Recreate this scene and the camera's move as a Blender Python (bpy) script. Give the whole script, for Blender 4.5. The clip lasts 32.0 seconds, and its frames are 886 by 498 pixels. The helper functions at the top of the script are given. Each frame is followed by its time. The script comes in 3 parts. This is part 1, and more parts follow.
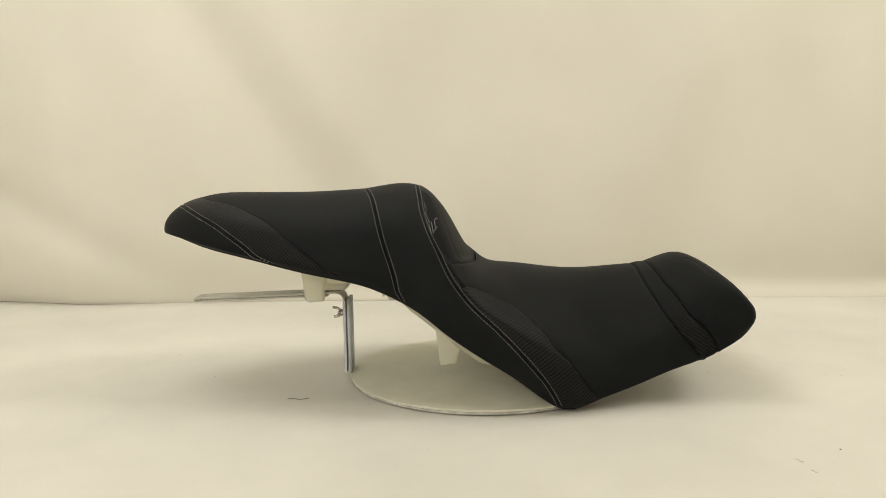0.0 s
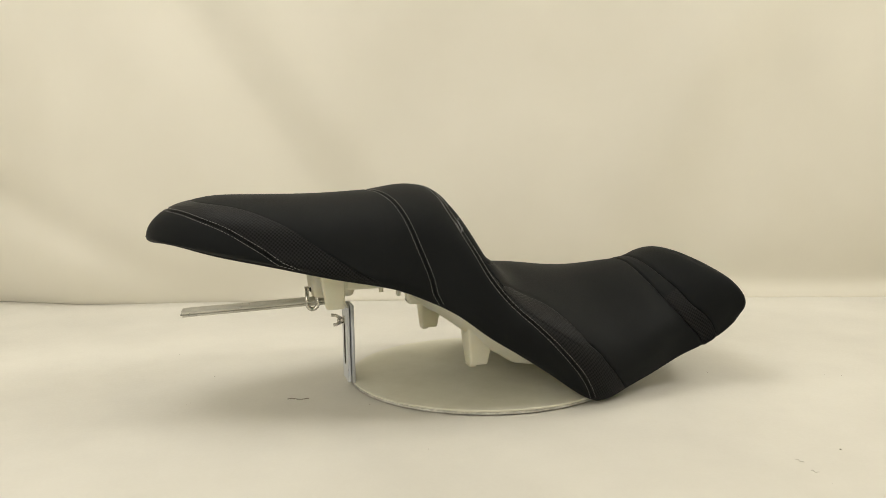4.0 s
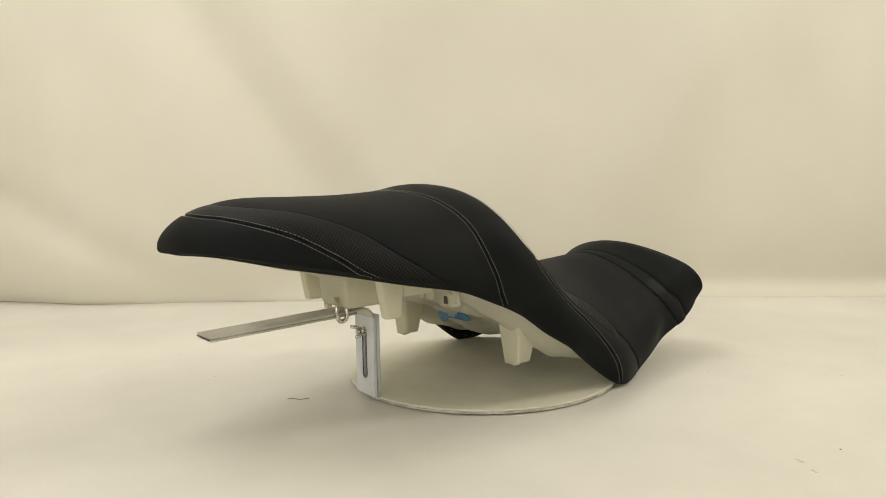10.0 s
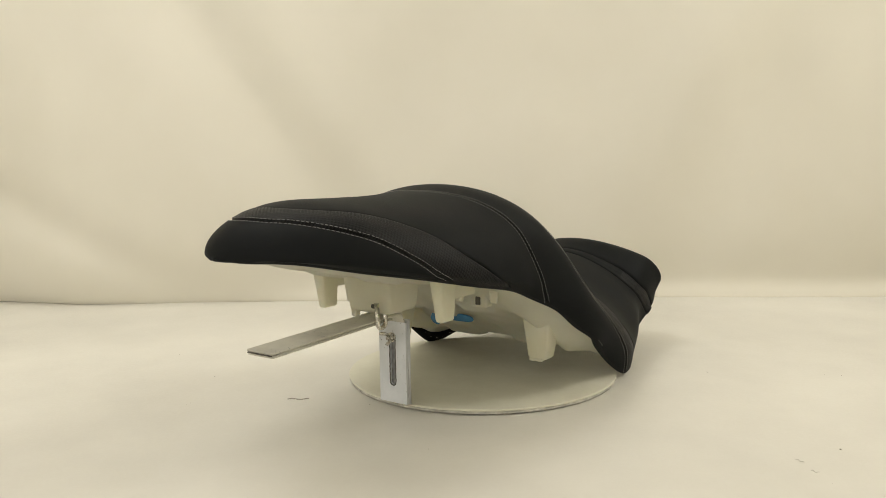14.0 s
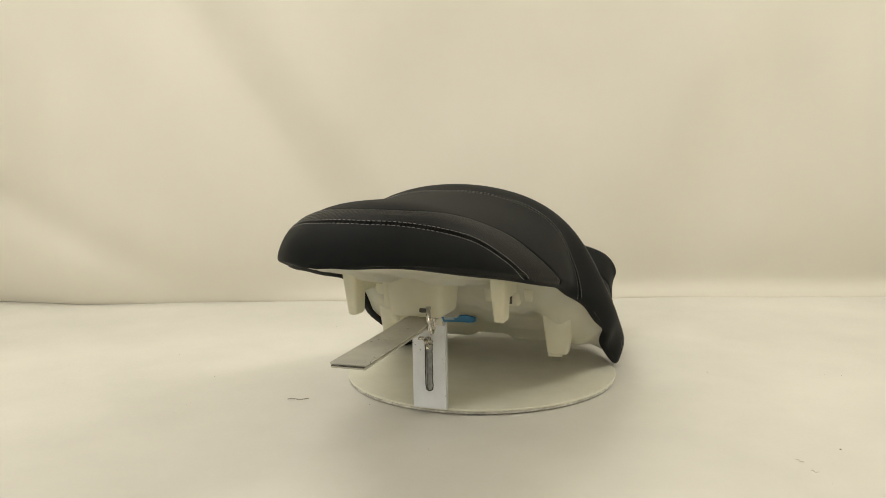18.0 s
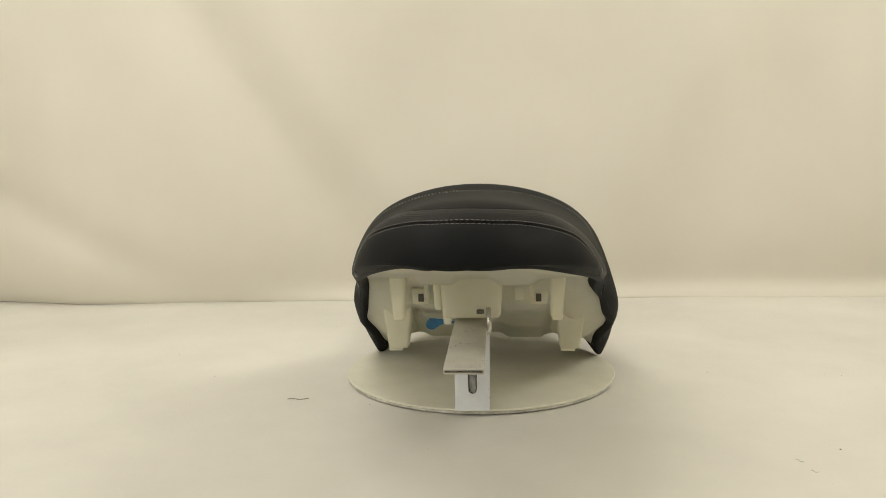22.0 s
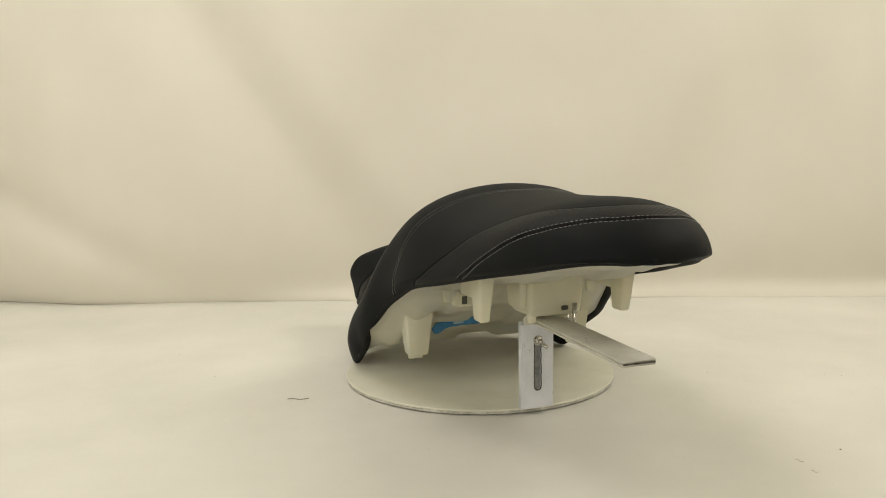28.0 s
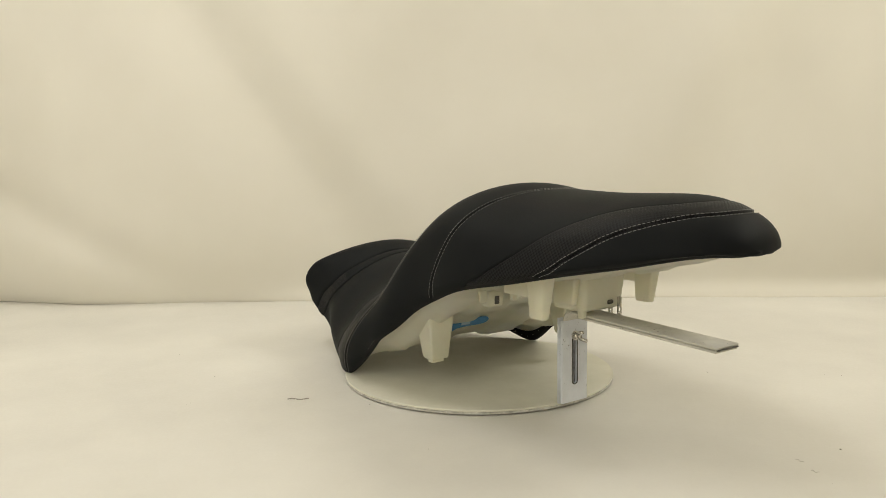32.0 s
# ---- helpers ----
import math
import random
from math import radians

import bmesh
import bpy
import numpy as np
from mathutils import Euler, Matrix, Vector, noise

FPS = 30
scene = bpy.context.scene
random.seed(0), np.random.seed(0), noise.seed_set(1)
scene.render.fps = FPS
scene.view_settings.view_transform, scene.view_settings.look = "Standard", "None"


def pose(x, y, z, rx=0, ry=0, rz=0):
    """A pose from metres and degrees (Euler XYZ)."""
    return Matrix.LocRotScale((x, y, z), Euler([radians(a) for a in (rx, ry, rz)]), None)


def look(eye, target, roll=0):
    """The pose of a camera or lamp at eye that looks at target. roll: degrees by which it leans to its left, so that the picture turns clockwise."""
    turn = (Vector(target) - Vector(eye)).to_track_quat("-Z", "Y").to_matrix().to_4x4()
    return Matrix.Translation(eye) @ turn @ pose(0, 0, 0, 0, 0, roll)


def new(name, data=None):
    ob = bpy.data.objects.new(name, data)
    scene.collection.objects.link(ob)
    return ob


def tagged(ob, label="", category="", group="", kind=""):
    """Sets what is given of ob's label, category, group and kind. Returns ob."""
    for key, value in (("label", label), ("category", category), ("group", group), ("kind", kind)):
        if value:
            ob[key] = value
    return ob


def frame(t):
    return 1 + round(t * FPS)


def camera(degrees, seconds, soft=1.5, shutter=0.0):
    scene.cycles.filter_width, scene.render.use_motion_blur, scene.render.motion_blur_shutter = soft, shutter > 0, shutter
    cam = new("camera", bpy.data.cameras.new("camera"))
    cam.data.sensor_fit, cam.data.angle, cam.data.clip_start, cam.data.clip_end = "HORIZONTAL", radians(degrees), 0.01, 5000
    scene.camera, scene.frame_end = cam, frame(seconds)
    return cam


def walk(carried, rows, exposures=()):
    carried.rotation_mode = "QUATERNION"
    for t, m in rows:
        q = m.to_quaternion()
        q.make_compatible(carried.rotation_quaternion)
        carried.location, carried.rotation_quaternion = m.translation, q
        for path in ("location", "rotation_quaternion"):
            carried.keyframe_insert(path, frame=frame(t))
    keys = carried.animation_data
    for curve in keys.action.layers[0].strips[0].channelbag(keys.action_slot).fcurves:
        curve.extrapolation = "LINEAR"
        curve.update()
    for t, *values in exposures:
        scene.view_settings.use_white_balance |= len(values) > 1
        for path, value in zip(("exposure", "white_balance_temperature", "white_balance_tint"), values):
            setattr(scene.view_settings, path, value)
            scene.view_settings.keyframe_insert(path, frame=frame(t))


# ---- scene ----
cam = camera(61.52, 32.0, soft=0.6)
EYE = (0.0, -0.989, 0.2747)
AIM = (-0.0491, 0.0052, 0.1635)
walk(cam, [(0.0, look(EYE, AIM, -0.88)), (32.0, look(EYE, AIM, -0.88))], ((0.0, -0.05), (8.0, -0.05), (16.0, -0.09), (24.0, -0.12), (32.0, -0.10)))

# ---- light: a large soft lamp overhead and two softer ones at the sides of the photo corner ----
world = bpy.data.worlds.new("room_air")
world.use_nodes = True
world.node_tree.nodes["Background"].inputs[0].default_value = (1.0, 0.97, 0.90, 1)
world.node_tree.nodes["Background"].inputs[1].default_value = 0.05
scene.world = world


def area_lamp(name, eye, target, sx, sy, watts, colour):
    data = bpy.data.lights.new(name, "AREA")
    data.shape, data.size, data.size_y = "RECTANGLE", sx, sy
    data.energy, data.color = watts, colour
    ob = new(name, data)
    ob.matrix_world = look(eye, target)
    return ob


area_lamp("ceiling_lamp", (-0.70, 0.12, 1.80), (-0.30, 0.05, 0.0), 1.1, 0.9, 13, (1.0, 0.975, 0.925))
area_lamp("softbox_right", (1.65, 0.02, 1.60), (0.66, 0.75, 1.34), 0.7, 0.7, 20, (1.0, 0.97, 0.90))
area_lamp("softbox_left", (-1.55, -1.1, 1.35), (-0.2, 0.2, 0.1), 0.8, 0.8, 5.8, (1.0, 0.97, 0.905))
# unseen fill added behind the camera to lift front faces and soften shadows
area_lamp("front_fill", (-0.7, -2.15, 1.05), (0.0, 0.3, 0.2), 1.3, 0.9, 10.4, (0.985, 0.975, 0.94))


# ---- materials ----
def nodes_of(name):
    m = bpy.data.materials.new(name)
    m.use_nodes = True
    nt = m.node_tree
    return m, nt, nt.nodes["Principled BSDF"]


def add(nt, kind, **kw):
    n = nt.nodes.new(kind)
    for k, val in kw.items():
        n.inputs[k].default_value = val
    return n


def surface(name, low, high, rough=(0.4, 0.6), grain=400.0, bump=0.1, dist=0.0003, stain=6.0, metal=0.0, spec=0.5, coat=0.0):
    """Two scales of variation: slow stains in the colour, fine grain in gloss and relief."""
    m, nt, b = nodes_of(name)
    co = nt.nodes.new("ShaderNodeTexCoord")
    slow = add(nt, "ShaderNodeTexNoise", Scale=stain, Detail=4.0, Roughness=0.6)
    fine = add(nt, "ShaderNodeTexNoise", Scale=grain, Detail=3.0, Roughness=0.6)
    for n in (slow, fine):
        nt.links.new(co.outputs["Object"], n.inputs["Vector"])
    mix = nt.nodes.new("ShaderNodeMix")
    mix.data_type = "RGBA"
    mix.inputs[6].default_value, mix.inputs[7].default_value = (*low, 1), (*high, 1)
    ramp = add(nt, "ShaderNodeMapRange", **{"From Min": 0.3, "From Max": 0.7})
    nt.links.new(slow.outputs["Fac"], ramp.inputs["Value"])
    nt.links.new(ramp.outputs["Result"], mix.inputs[0])
    nt.links.new(mix.outputs[2], b.inputs["Base Color"])
    rr = add(nt, "ShaderNodeMapRange", **{"From Min": 0.3, "From Max": 0.7, "To Min": rough[0], "To Max": rough[1]})
    nt.links.new(fine.outputs["Fac"], rr.inputs["Value"])
    nt.links.new(rr.outputs["Result"], b.inputs["Roughness"])
    bp = add(nt, "ShaderNodeBump", Strength=bump, Distance=dist)
    nt.links.new(fine.outputs["Fac"], bp.inputs["Height"])
    nt.links.new(bp.outputs["Normal"], b.inputs["Normal"])
    b.inputs["Metallic"].default_value = metal
    b.inputs["Specular IOR Level"].default_value = spec
    b.inputs["Coat Weight"].default_value = coat
    return m


def carbon_vinyl(name, low, high):
    """Black vinyl embossed in small square checks, from the mesh's own coordinates in metres."""
    m, nt, b = nodes_of(name)
    b.inputs["Specular IOR Level"].default_value = 0.10
    uv = nt.nodes.new("ShaderNodeUVMap")
    ck = add(nt, "ShaderNodeTexChecker", Scale=1.0)
    mp = add(nt, "ShaderNodeMapping", Scale=(430.0, 430.0, 430.0))
    nt.links.new(uv.outputs["UV"], mp.inputs["Vector"])
    nt.links.new(mp.outputs["Vector"], ck.inputs["Vector"])
    sn = add(nt, "ShaderNodeTexNoise", Scale=900.0, Detail=2.0)
    rr = add(nt, "ShaderNodeMapRange", **{"To Min": 0.38, "To Max": 0.62})
    nt.links.new(ck.outputs["Fac"], rr.inputs["Value"])
    nt.links.new(rr.outputs["Result"], b.inputs["Roughness"])
    # part of the embossing's sheen is put into the colour as lighter squares
    mix = nt.nodes.new("ShaderNodeMix")
    mix.data_type = "RGBA"
    mix.inputs[6].default_value, mix.inputs[7].default_value = (low, low, low * 1.05, 1), (high, high * 1.02, high * 1.04, 1)
    nt.links.new(ck.outputs["Fac"], mix.inputs[0])
    nt.links.new(mix.outputs[2], b.inputs["Base Color"])
    su = nt.nodes.new("ShaderNodeMath")
    su.operation = "MULTIPLY_ADD"
    su.inputs[1].default_value = 0.25
    nt.links.new(sn.outputs["Fac"], su.inputs[0])
    nt.links.new(ck.outputs["Fac"], su.inputs[2])
    bp = add(nt, "ShaderNodeBump", Strength=0.6, Distance=0.0005)
    nt.links.new(su.outputs[0], bp.inputs["Height"])
    nt.links.new(bp.outputs["Normal"], b.inputs["Normal"])
    return m


VINYL = surface("black_vinyl", (0.0088, 0.0097, 0.0100), (0.0123, 0.0134, 0.0137), (0.48, 0.64), 1400, 0.28, 0.0002, 9, spec=0.06)
VINYL_HEM = surface("black_vinyl_underside", (0.006, 0.006, 0.006), (0.011, 0.011, 0.0105), (0.6, 0.8), 900, 0.3, 0.0003, 30, spec=0.2)
CHECK = carbon_vinyl("embossed_check_vinyl", 0.0036, 0.0180)
FAINT_CHECK = carbon_vinyl("faint_check_vinyl", 0.0060, 0.0140)
THREAD = surface("grey_thread", (0.17, 0.168, 0.155), (0.27, 0.262, 0.245), (0.5, 0.7), 3000, 0.2, 0.0001, 60)
EMBROIDERY = surface("silver_embroidery", (0.14, 0.145, 0.15), (0.27, 0.27, 0.27), (0.4, 0.6), 2500, 0.4, 0.0002, 80)
PLASTIC = surface("milky_white_plastic", (0.79, 0.765, 0.62), (0.90, 0.88, 0.76), (0.35, 0.5), 500, 0.06, 0.0003, 22)
PLASTIC.node_tree.nodes["Principled BSDF"].inputs["Subsurface Weight"].default_value = 0.35
PLASTIC.node_tree.nodes["Principled BSDF"].inputs["Subsurface Radius"].default_value = (0.012, 0.010, 0.007)
PLASTIC.node_tree.nodes["Principled BSDF"].inputs["Subsurface Scale"].default_value = 1.0


def milky(m, share, colour):
    """Thin moulded plastic: part of the light passes through the wall."""
    nt = m.node_tree
    thin = add(nt, "ShaderNodeBsdfTranslucent", Color=(*colour, 1))
    both = add(nt, "ShaderNodeMixShader", Fac=share)
    out = nt.nodes["Material Output"]
    nt.links.new(nt.nodes["Principled BSDF"].outputs[0], both.inputs[1])
    nt.links.new(thin.outputs[0], both.inputs[2])
    nt.links.new(both.outputs[0], out.inputs["Surface"])


milky(PLASTIC, 0.42, (0.95, 0.93, 0.80))


def chipped(name, low, high, chips=0.66, size=170.0):
    """Old brushed-on paint with small dark chips where the steel shows."""
    m = surface(name, low, high, (0.38, 0.58), 160, 0.18, 0.0006, 25)
    nt = m.node_tree
    b = nt.nodes["Principled BSDF"]
    old = b.inputs["Base Color"].links[0].from_socket
    co = nt.nodes.new("ShaderNodeTexCoord")
    n1 = add(nt, "ShaderNodeTexNoise", Scale=size, Detail=5.0, Roughness=0.7)
    n2 = add(nt, "ShaderNodeTexNoise", Scale=28.0, Detail=2.0)
    mul = nt.nodes.new("ShaderNodeMath")
    mul.operation = "MULTIPLY_ADD"
    mul.inputs[1].default_value = 0.35
    for n in (n1, n2):
        nt.links.new(co.outputs["Object"], n.inputs["Vector"])
    nt.links.new(n2.outputs["Fac"], mul.inputs[0])
    nt.links.new(n1.outputs["Fac"], mul.inputs[2])
    step = add(nt, "ShaderNodeMapRange", **{"From Min": chips + 0.175, "From Max": chips + 0.215})
    nt.links.new(mul.outputs[0], step.inputs["Value"])
    mix = nt.nodes.new("ShaderNodeMix")
    mix.data_type = "RGBA"
    mix.inputs[7].default_value = (0.09, 0.08, 0.065, 1)
    nt.links.new(step.outputs["Result"], mix.inputs[0])
    nt.links.new(old, mix.inputs[6])
    nt.links.new(mix.outputs[2], b.inputs["Base Color"])
    return m


PLATE = chipped("chipped_bluish_white_paint", (0.64, 0.66, 0.68), (0.77, 0.79, 0.82), 0.685, 240.0)
# arm paint greyed to carry the seat's shade; its chips are wear
ARM = chipped("seat_shaded_white_paint", (0.52, 0.50, 0.43), (0.66, 0.64, 0.55), 0.65, 240.0)
WORN = surface("bare_worn_steel_edge", (0.035, 0.032, 0.026), (0.17, 0.16, 0.14), (0.4, 0.7), 260, 0.3, 0.0006, 160, metal=0.6)
STEEL = surface("bright_zinc_steel", (0.55, 0.53, 0.48), (0.70, 0.68, 0.63), (0.18, 0.34), 700, 0.1, 0.0002, 60, metal=1.0)
SLOT = surface("grey_worn_slot", (0.20, 0.20, 0.20), (0.42, 0.42, 0.41), (0.4, 0.6), 300, 0.3, 0.0004, 120, metal=0.5)
DISC = surface("painted_disc_white", (0.70, 0.68, 0.55), (0.81, 0.79, 0.665), (0.4, 0.6), 220, 0.1, 0.0005, 12)
RIM = surface("worn_disc_rim", (0.34, 0.32, 0.27), (0.80, 0.78, 0.70), (0.5, 0.7), 200, 0.2, 0.0005, 60)
CLOTH = surface("cream_backdrop_vinyl", (0.785, 0.75, 0.645), (0.84, 0.805, 0.705), (0.55, 0.75), 300, 0.05, 0.0004, 2.2)
FLOORM = surface("cream_floor_sheet", (0.655, 0.634, 0.570), (0.755, 0.733, 0.663), (0.36, 0.54), 260, 0.05, 0.0004, 3.4)
BLUE = surface("blue_tag_plastic", (0.03, 0.14, 0.32), (0.06, 0.24, 0.46), (0.3, 0.5), 300, 0.1, 0.0004, 60)
PALE = surface("pale_label_print", (0.28, 0.40, 0.48), (0.46, 0.55, 0.60), (0.4, 0.6), 300, 0.1, 0.0002, 90)
# dark colour that stands in for shade in holes and under the disc
RECESS_SHADE = surface("painted_recess_shade", (0.06, 0.055, 0.045), (0.14, 0.13, 0.11), (0.6, 0.8), 300, 0.2, 0.0004, 60)
LINT = surface("grey_lint_thread", (0.26, 0.235, 0.19), (0.40, 0.37, 0.31), (0.7, 0.9), 900, 0.2, 0.0002, 90)
WALLM = surface("warm_white_wall_paint", (0.77, 0.735, 0.65), (0.84, 0.805, 0.73), (0.7, 0.9), 120, 0.1, 0.001, 1.5)


# ---- mesh helpers ----
def mesh_object(name, bm, material, smooth=True):
    me = bpy.data.meshes.new(name)
    bm.normal_update()
    bm.to_mesh(me)
    bm.free()
    for m in material if isinstance(material, (list, tuple)) else [material]:
        me.materials.append(m)
    if smooth:
        me.shade_smooth()
    return new(name, me)


def part(name, bm, material, parent, label="", smooth=True, at=None):
    ob = mesh_object(name, bm, material, smooth)
    ob.parent = parent
    if at is not None:
        ob.matrix_basis = at
    if label:
        tagged(ob, label)
    return ob


def array_part(name, verts, faces, material, parent, label="", smooth=True, uvs=None):
    me = bpy.data.meshes.new(name)
    me.from_pydata([tuple(map(float, p)) for p in verts], [], faces)
    me.materials.append(material)
    if smooth:
        me.shade_smooth()
    if uvs is not None:
        lay = me.uv_layers.new(name="UVMap")
        idx = np.empty(len(me.loops), dtype=np.int32)
        me.loops.foreach_get("vertex_index", idx)
        lay.data.foreach_set("uv", np.asarray(uvs, dtype=np.float32)[idx].ravel())
    ob = new(name, me)
    ob.parent = parent
    if label:
        tagged(ob, label)
    return ob


def thing(name, label, category, m=None, parent=None, group=""):
    ob = new(name)
    ob.empty_display_size = 0.02
    if m is not None:
        ob.matrix_basis = m
    tagged(ob, label, category, group)
    return ob


def bevelled_box(sx, sy, sz, r=0.001, seg=2, taper=(1.0, 1.0), centre=(0, 0, 0)):
    """A box standing on z = 0, tapered towards its top, with rounded edges."""
    bm = bmesh.new()
    bmesh.ops.create_cube(bm, size=1.0)
    for v in bm.verts:
        up = v.co.z > 0
        v.co.x *= sx * (taper[0] if up else 1)
        v.co.y *= sy * (taper[1] if up else 1)
        v.co.z = (v.co.z + 0.5) * sz
    if r > 0:
        bmesh.ops.bevel(bm, geom=bm.edges[:] + bm.verts[:], offset=r, segments=seg, affect="EDGES", profile=0.5)
    bmesh.ops.translate(bm, vec=centre, verts=bm.verts[:])
    return bm


def grid_faces(nr, nc, closed=False):
    out = []
    for i in range(nr - 1):
        for j in range(nc if closed else nc - 1):
            k = (j + 1) % nc
            out.append((i * nc + j, i * nc + k, (i + 1) * nc + k, (i + 1) * nc + j))
    return out


def tube(points, radius, sides=8, caps=True):
    """A round bar along a list of points."""
    bm = bmesh.new()
    pts = [Vector(p) for p in points]
    rings = []
    for i, p in enumerate(pts):
        d = (pts[min(i + 1, len(pts) - 1)] - pts[max(i - 1, 0)]).normalized()
        a = d.orthogonal().normalized() if i == 0 else (rings[-1][1] - d * rings[-1][1].dot(d)).normalized()
        b = d.cross(a)
        rings.append(([bm.verts.new(p + radius * (a * math.cos(q) + b * math.sin(q))) for q in [2 * math.pi * k / sides for k in range(sides)]], a))
    for (r0, _), (r1, _) in zip(rings, rings[1:]):
        for k in range(sides):
            bm.faces.new((r0[k], r0[(k + 1) % sides], r1[(k + 1) % sides], r1[k]))
    if caps:
        bm.faces.new(rings[0][0][::-1])
        bm.faces.new(rings[-1][0])
    bmesh.ops.recalc_face_normals(bm, faces=bm.faces[:])
    return bm


# ---- the photo corner: cream floor sheet, hanging backdrop, plain room round it ----
FLOOR_Z = -0.006


FOLDS = ((-0.51, 0.50, -0.69, 0.080, 0.0085), (-0.39, 0.50, -0.69, 0.095, -0.0070), (-0.80, 0.35, -0.25, 0.12, 0.006), (-0.98, 0.5, 0.20, 0.14, -0.006),
         (-0.80, 0.12, -1.9, 0.10, 0.018), (0.22, 0.42, -0.10, 0.18, 0.007), (0.45, 0.48, 0.52, 0.085, -0.013), (0.60, 0.44, 0.46, 0.085, 0.021),
         (0.84, 0.30, 0.42, 0.11, -0.022), (-0.10, 0.30, 0.40, 0.16, 0.006), (1.10, 0.4, 0.2, 0.16, -0.012), (-1.3, 0.4, 0.1, 0.2, 0.012))   # place, height, lean, width, depth


FOOT_X = (-1.2, -1.03, -0.95, -0.86, -0.70, -0.57, -0.45, -0.34, 0.0, 0.3, 1.2)   # where the cloth meets the floor
FOOT_Y = (0.59, 0.575, 0.555, 0.533, 0.531, 0.541, 0.552, 0.562, 0.570, 0.575, 0.575)


def backdrop():
    """Hanging cloth with leaning soft folds; its foot tucks back and then sweeps on to the floor."""
    nx, nz = 200, 130
    xs, zs = np.linspace(-2.2, 2.2, nx), np.linspace(0, 1, nz)
    verts = []
    for s in zs:
        for x in xs:
            z = FLOOR_Z + 0.0004 + 2.3 * s ** 2.0
            h = z - FLOOR_Z
            sweep = 1 / (1 + math.exp(-(x + 0.45) / 0.10))
            y = float(np.interp(x, FOOT_X, FOOT_Y)) - 0.055 + 0.014 * sweep + 0.055 * math.exp(-h / 0.085) - 0.034 * sweep * math.exp(-(h / 0.026) ** 1.5)
            for x0, z0, lean, wide, deep in FOLDS:
                d = (x - x0 - lean * (z - z0)) / wide
                y += 1.7 * deep * math.exp(-d * d) * min(1.0, 0.25 + 1.6 * h) * (0.8 + 0.5 * noise.noise((x0 * 7, z * 3, 1.0)))
            y += 0.010 * min(1, 0.3 + h) * noise.noise((x * 2.6, z * 1.7, 3.0)) + 0.0025 * noise.noise((x * 7.0, z * 6.0, 7.0))
            verts.append((x, y, z))
    ob = array_part("backdrop", verts, [f[::-1] for f in grid_faces(nz, nx)], CLOTH, None)
    return tagged(ob, "cream vinyl photo backdrop hanging in soft folds", "backdrop", kind="structure")


def floor_sheet():
    nx, ny = 160, 120
    xs, ys = np.linspace(-2.2, 2.2, nx), np.linspace(-2.4, 0.75, ny)
    verts = []
    for y in ys:
        for x in xs:
            k = min(1.0, max(0.0, (abs(math.hypot(x, y)) - 0.3) / 0.3))
            z = FLOOR_Z + k * (0.0042 * noise.noise((x * 2.0, y * 2.5, 1.0)) + 0.0013 * noise.noise((x * 6.0, y * 7.0, 4.0)))
            verts.append((x, y, z))
    ob = array_part("floor", verts, grid_faces(ny, nx), FLOORM, None)
    return tagged(ob, "cream vinyl floor sheet with faint waves and dirt", "floor", kind="structure")


def slab(name, size, at, material, label, cat):
    ob = mesh_object(name, bevelled_box(*size, r=0.0), material, smooth=False)
    ob.matrix_basis = pose(*at)
    return tagged(ob, label, cat, kind="structure")


floor_sheet()
backdrop()
slab("wall_north", (5.2, 0.1, 2.6), (0, 0.98, -0.1), WALLM, "plain warm white wall behind the backdrop", "wall")
slab("wall_south", (5.2, 0.1, 2.6), (0, -2.45, -0.1), WALLM, "plain warm white wall", "wall")
slab("wall_east", (0.1, 3.5, 2.6), (2.25, -0.72, -0.1), WALLM, "plain warm white side wall", "wall")
slab("wall_west", (0.1, 3.5, 2.6), (-2.25, -0.72, -0.1), WALLM, "plain warm white side wall", "wall")
slab("ceiling", (5.2, 3.7, 0.1), (0, -0.72, 2.5), WALLM, "plain white ceiling", "ceiling")
slab("ground", (5.2, 3.7, 0.08), (0, -0.72, -0.1), WALLM, "plain floor slab under the sheet", "floor")

# ---- turntable with its bracket ----
turntable = thing("turntable", "white painted round turntable disc with worn rim on the floor sheet", "turntable")


def lathe(profile, seg=128):
    bm = bmesh.new()
    rows = [[bm.verts.new((r * math.cos(2 * math.pi * k / seg), r * math.sin(2 * math.pi * k / seg), z)) for k in range(seg)] for r, z in profile]
    for a, b in zip(rows, rows[1:]):
        for k in range(seg):
            bm.faces.new((a[k], a[(k + 1) % seg], b[(k + 1) % seg], b[k]))
    bm.faces.new(rows[0][::-1])
    bm.faces.new(rows[-1])
    bmesh.ops.recalc_face_normals(bm, faces=bm.faces[:])
    return bm


DISC_AT = pose(0.0042, 0.0013, 0)   # the disc sits a little off the turning axis
part("disc_top", lathe([(0.1754, -0.0015), (0.1786, -0.0015), (0.1794, -0.0008), (0.1794, 0.0004), (0.1787, 0.0010), (0.1754, 0.0010)]), DISC, turntable, smooth=False, at=DISC_AT)
part("disc_rim", lathe([(0.1734, -0.0046), (0.1782, -0.0046), (0.1788, -0.0040), (0.1788, -0.0021), (0.1782, -0.0016), (0.1734, -0.0016)]), RIM, turntable, "worn darker lower rim of the disc", smooth=False, at=DISC_AT)
# the foot's dark colour stands in for the disc's contact shade
part("base_plate", lathe([(0.120, FLOOR_Z), (0.120, -0.0046)]), RECESS_SHADE, turntable, "recessed turntable foot, coloured dark as shade under the disc", smooth=False, at=DISC_AT)

BY = 0.0078   # the bracket's middle across the seat
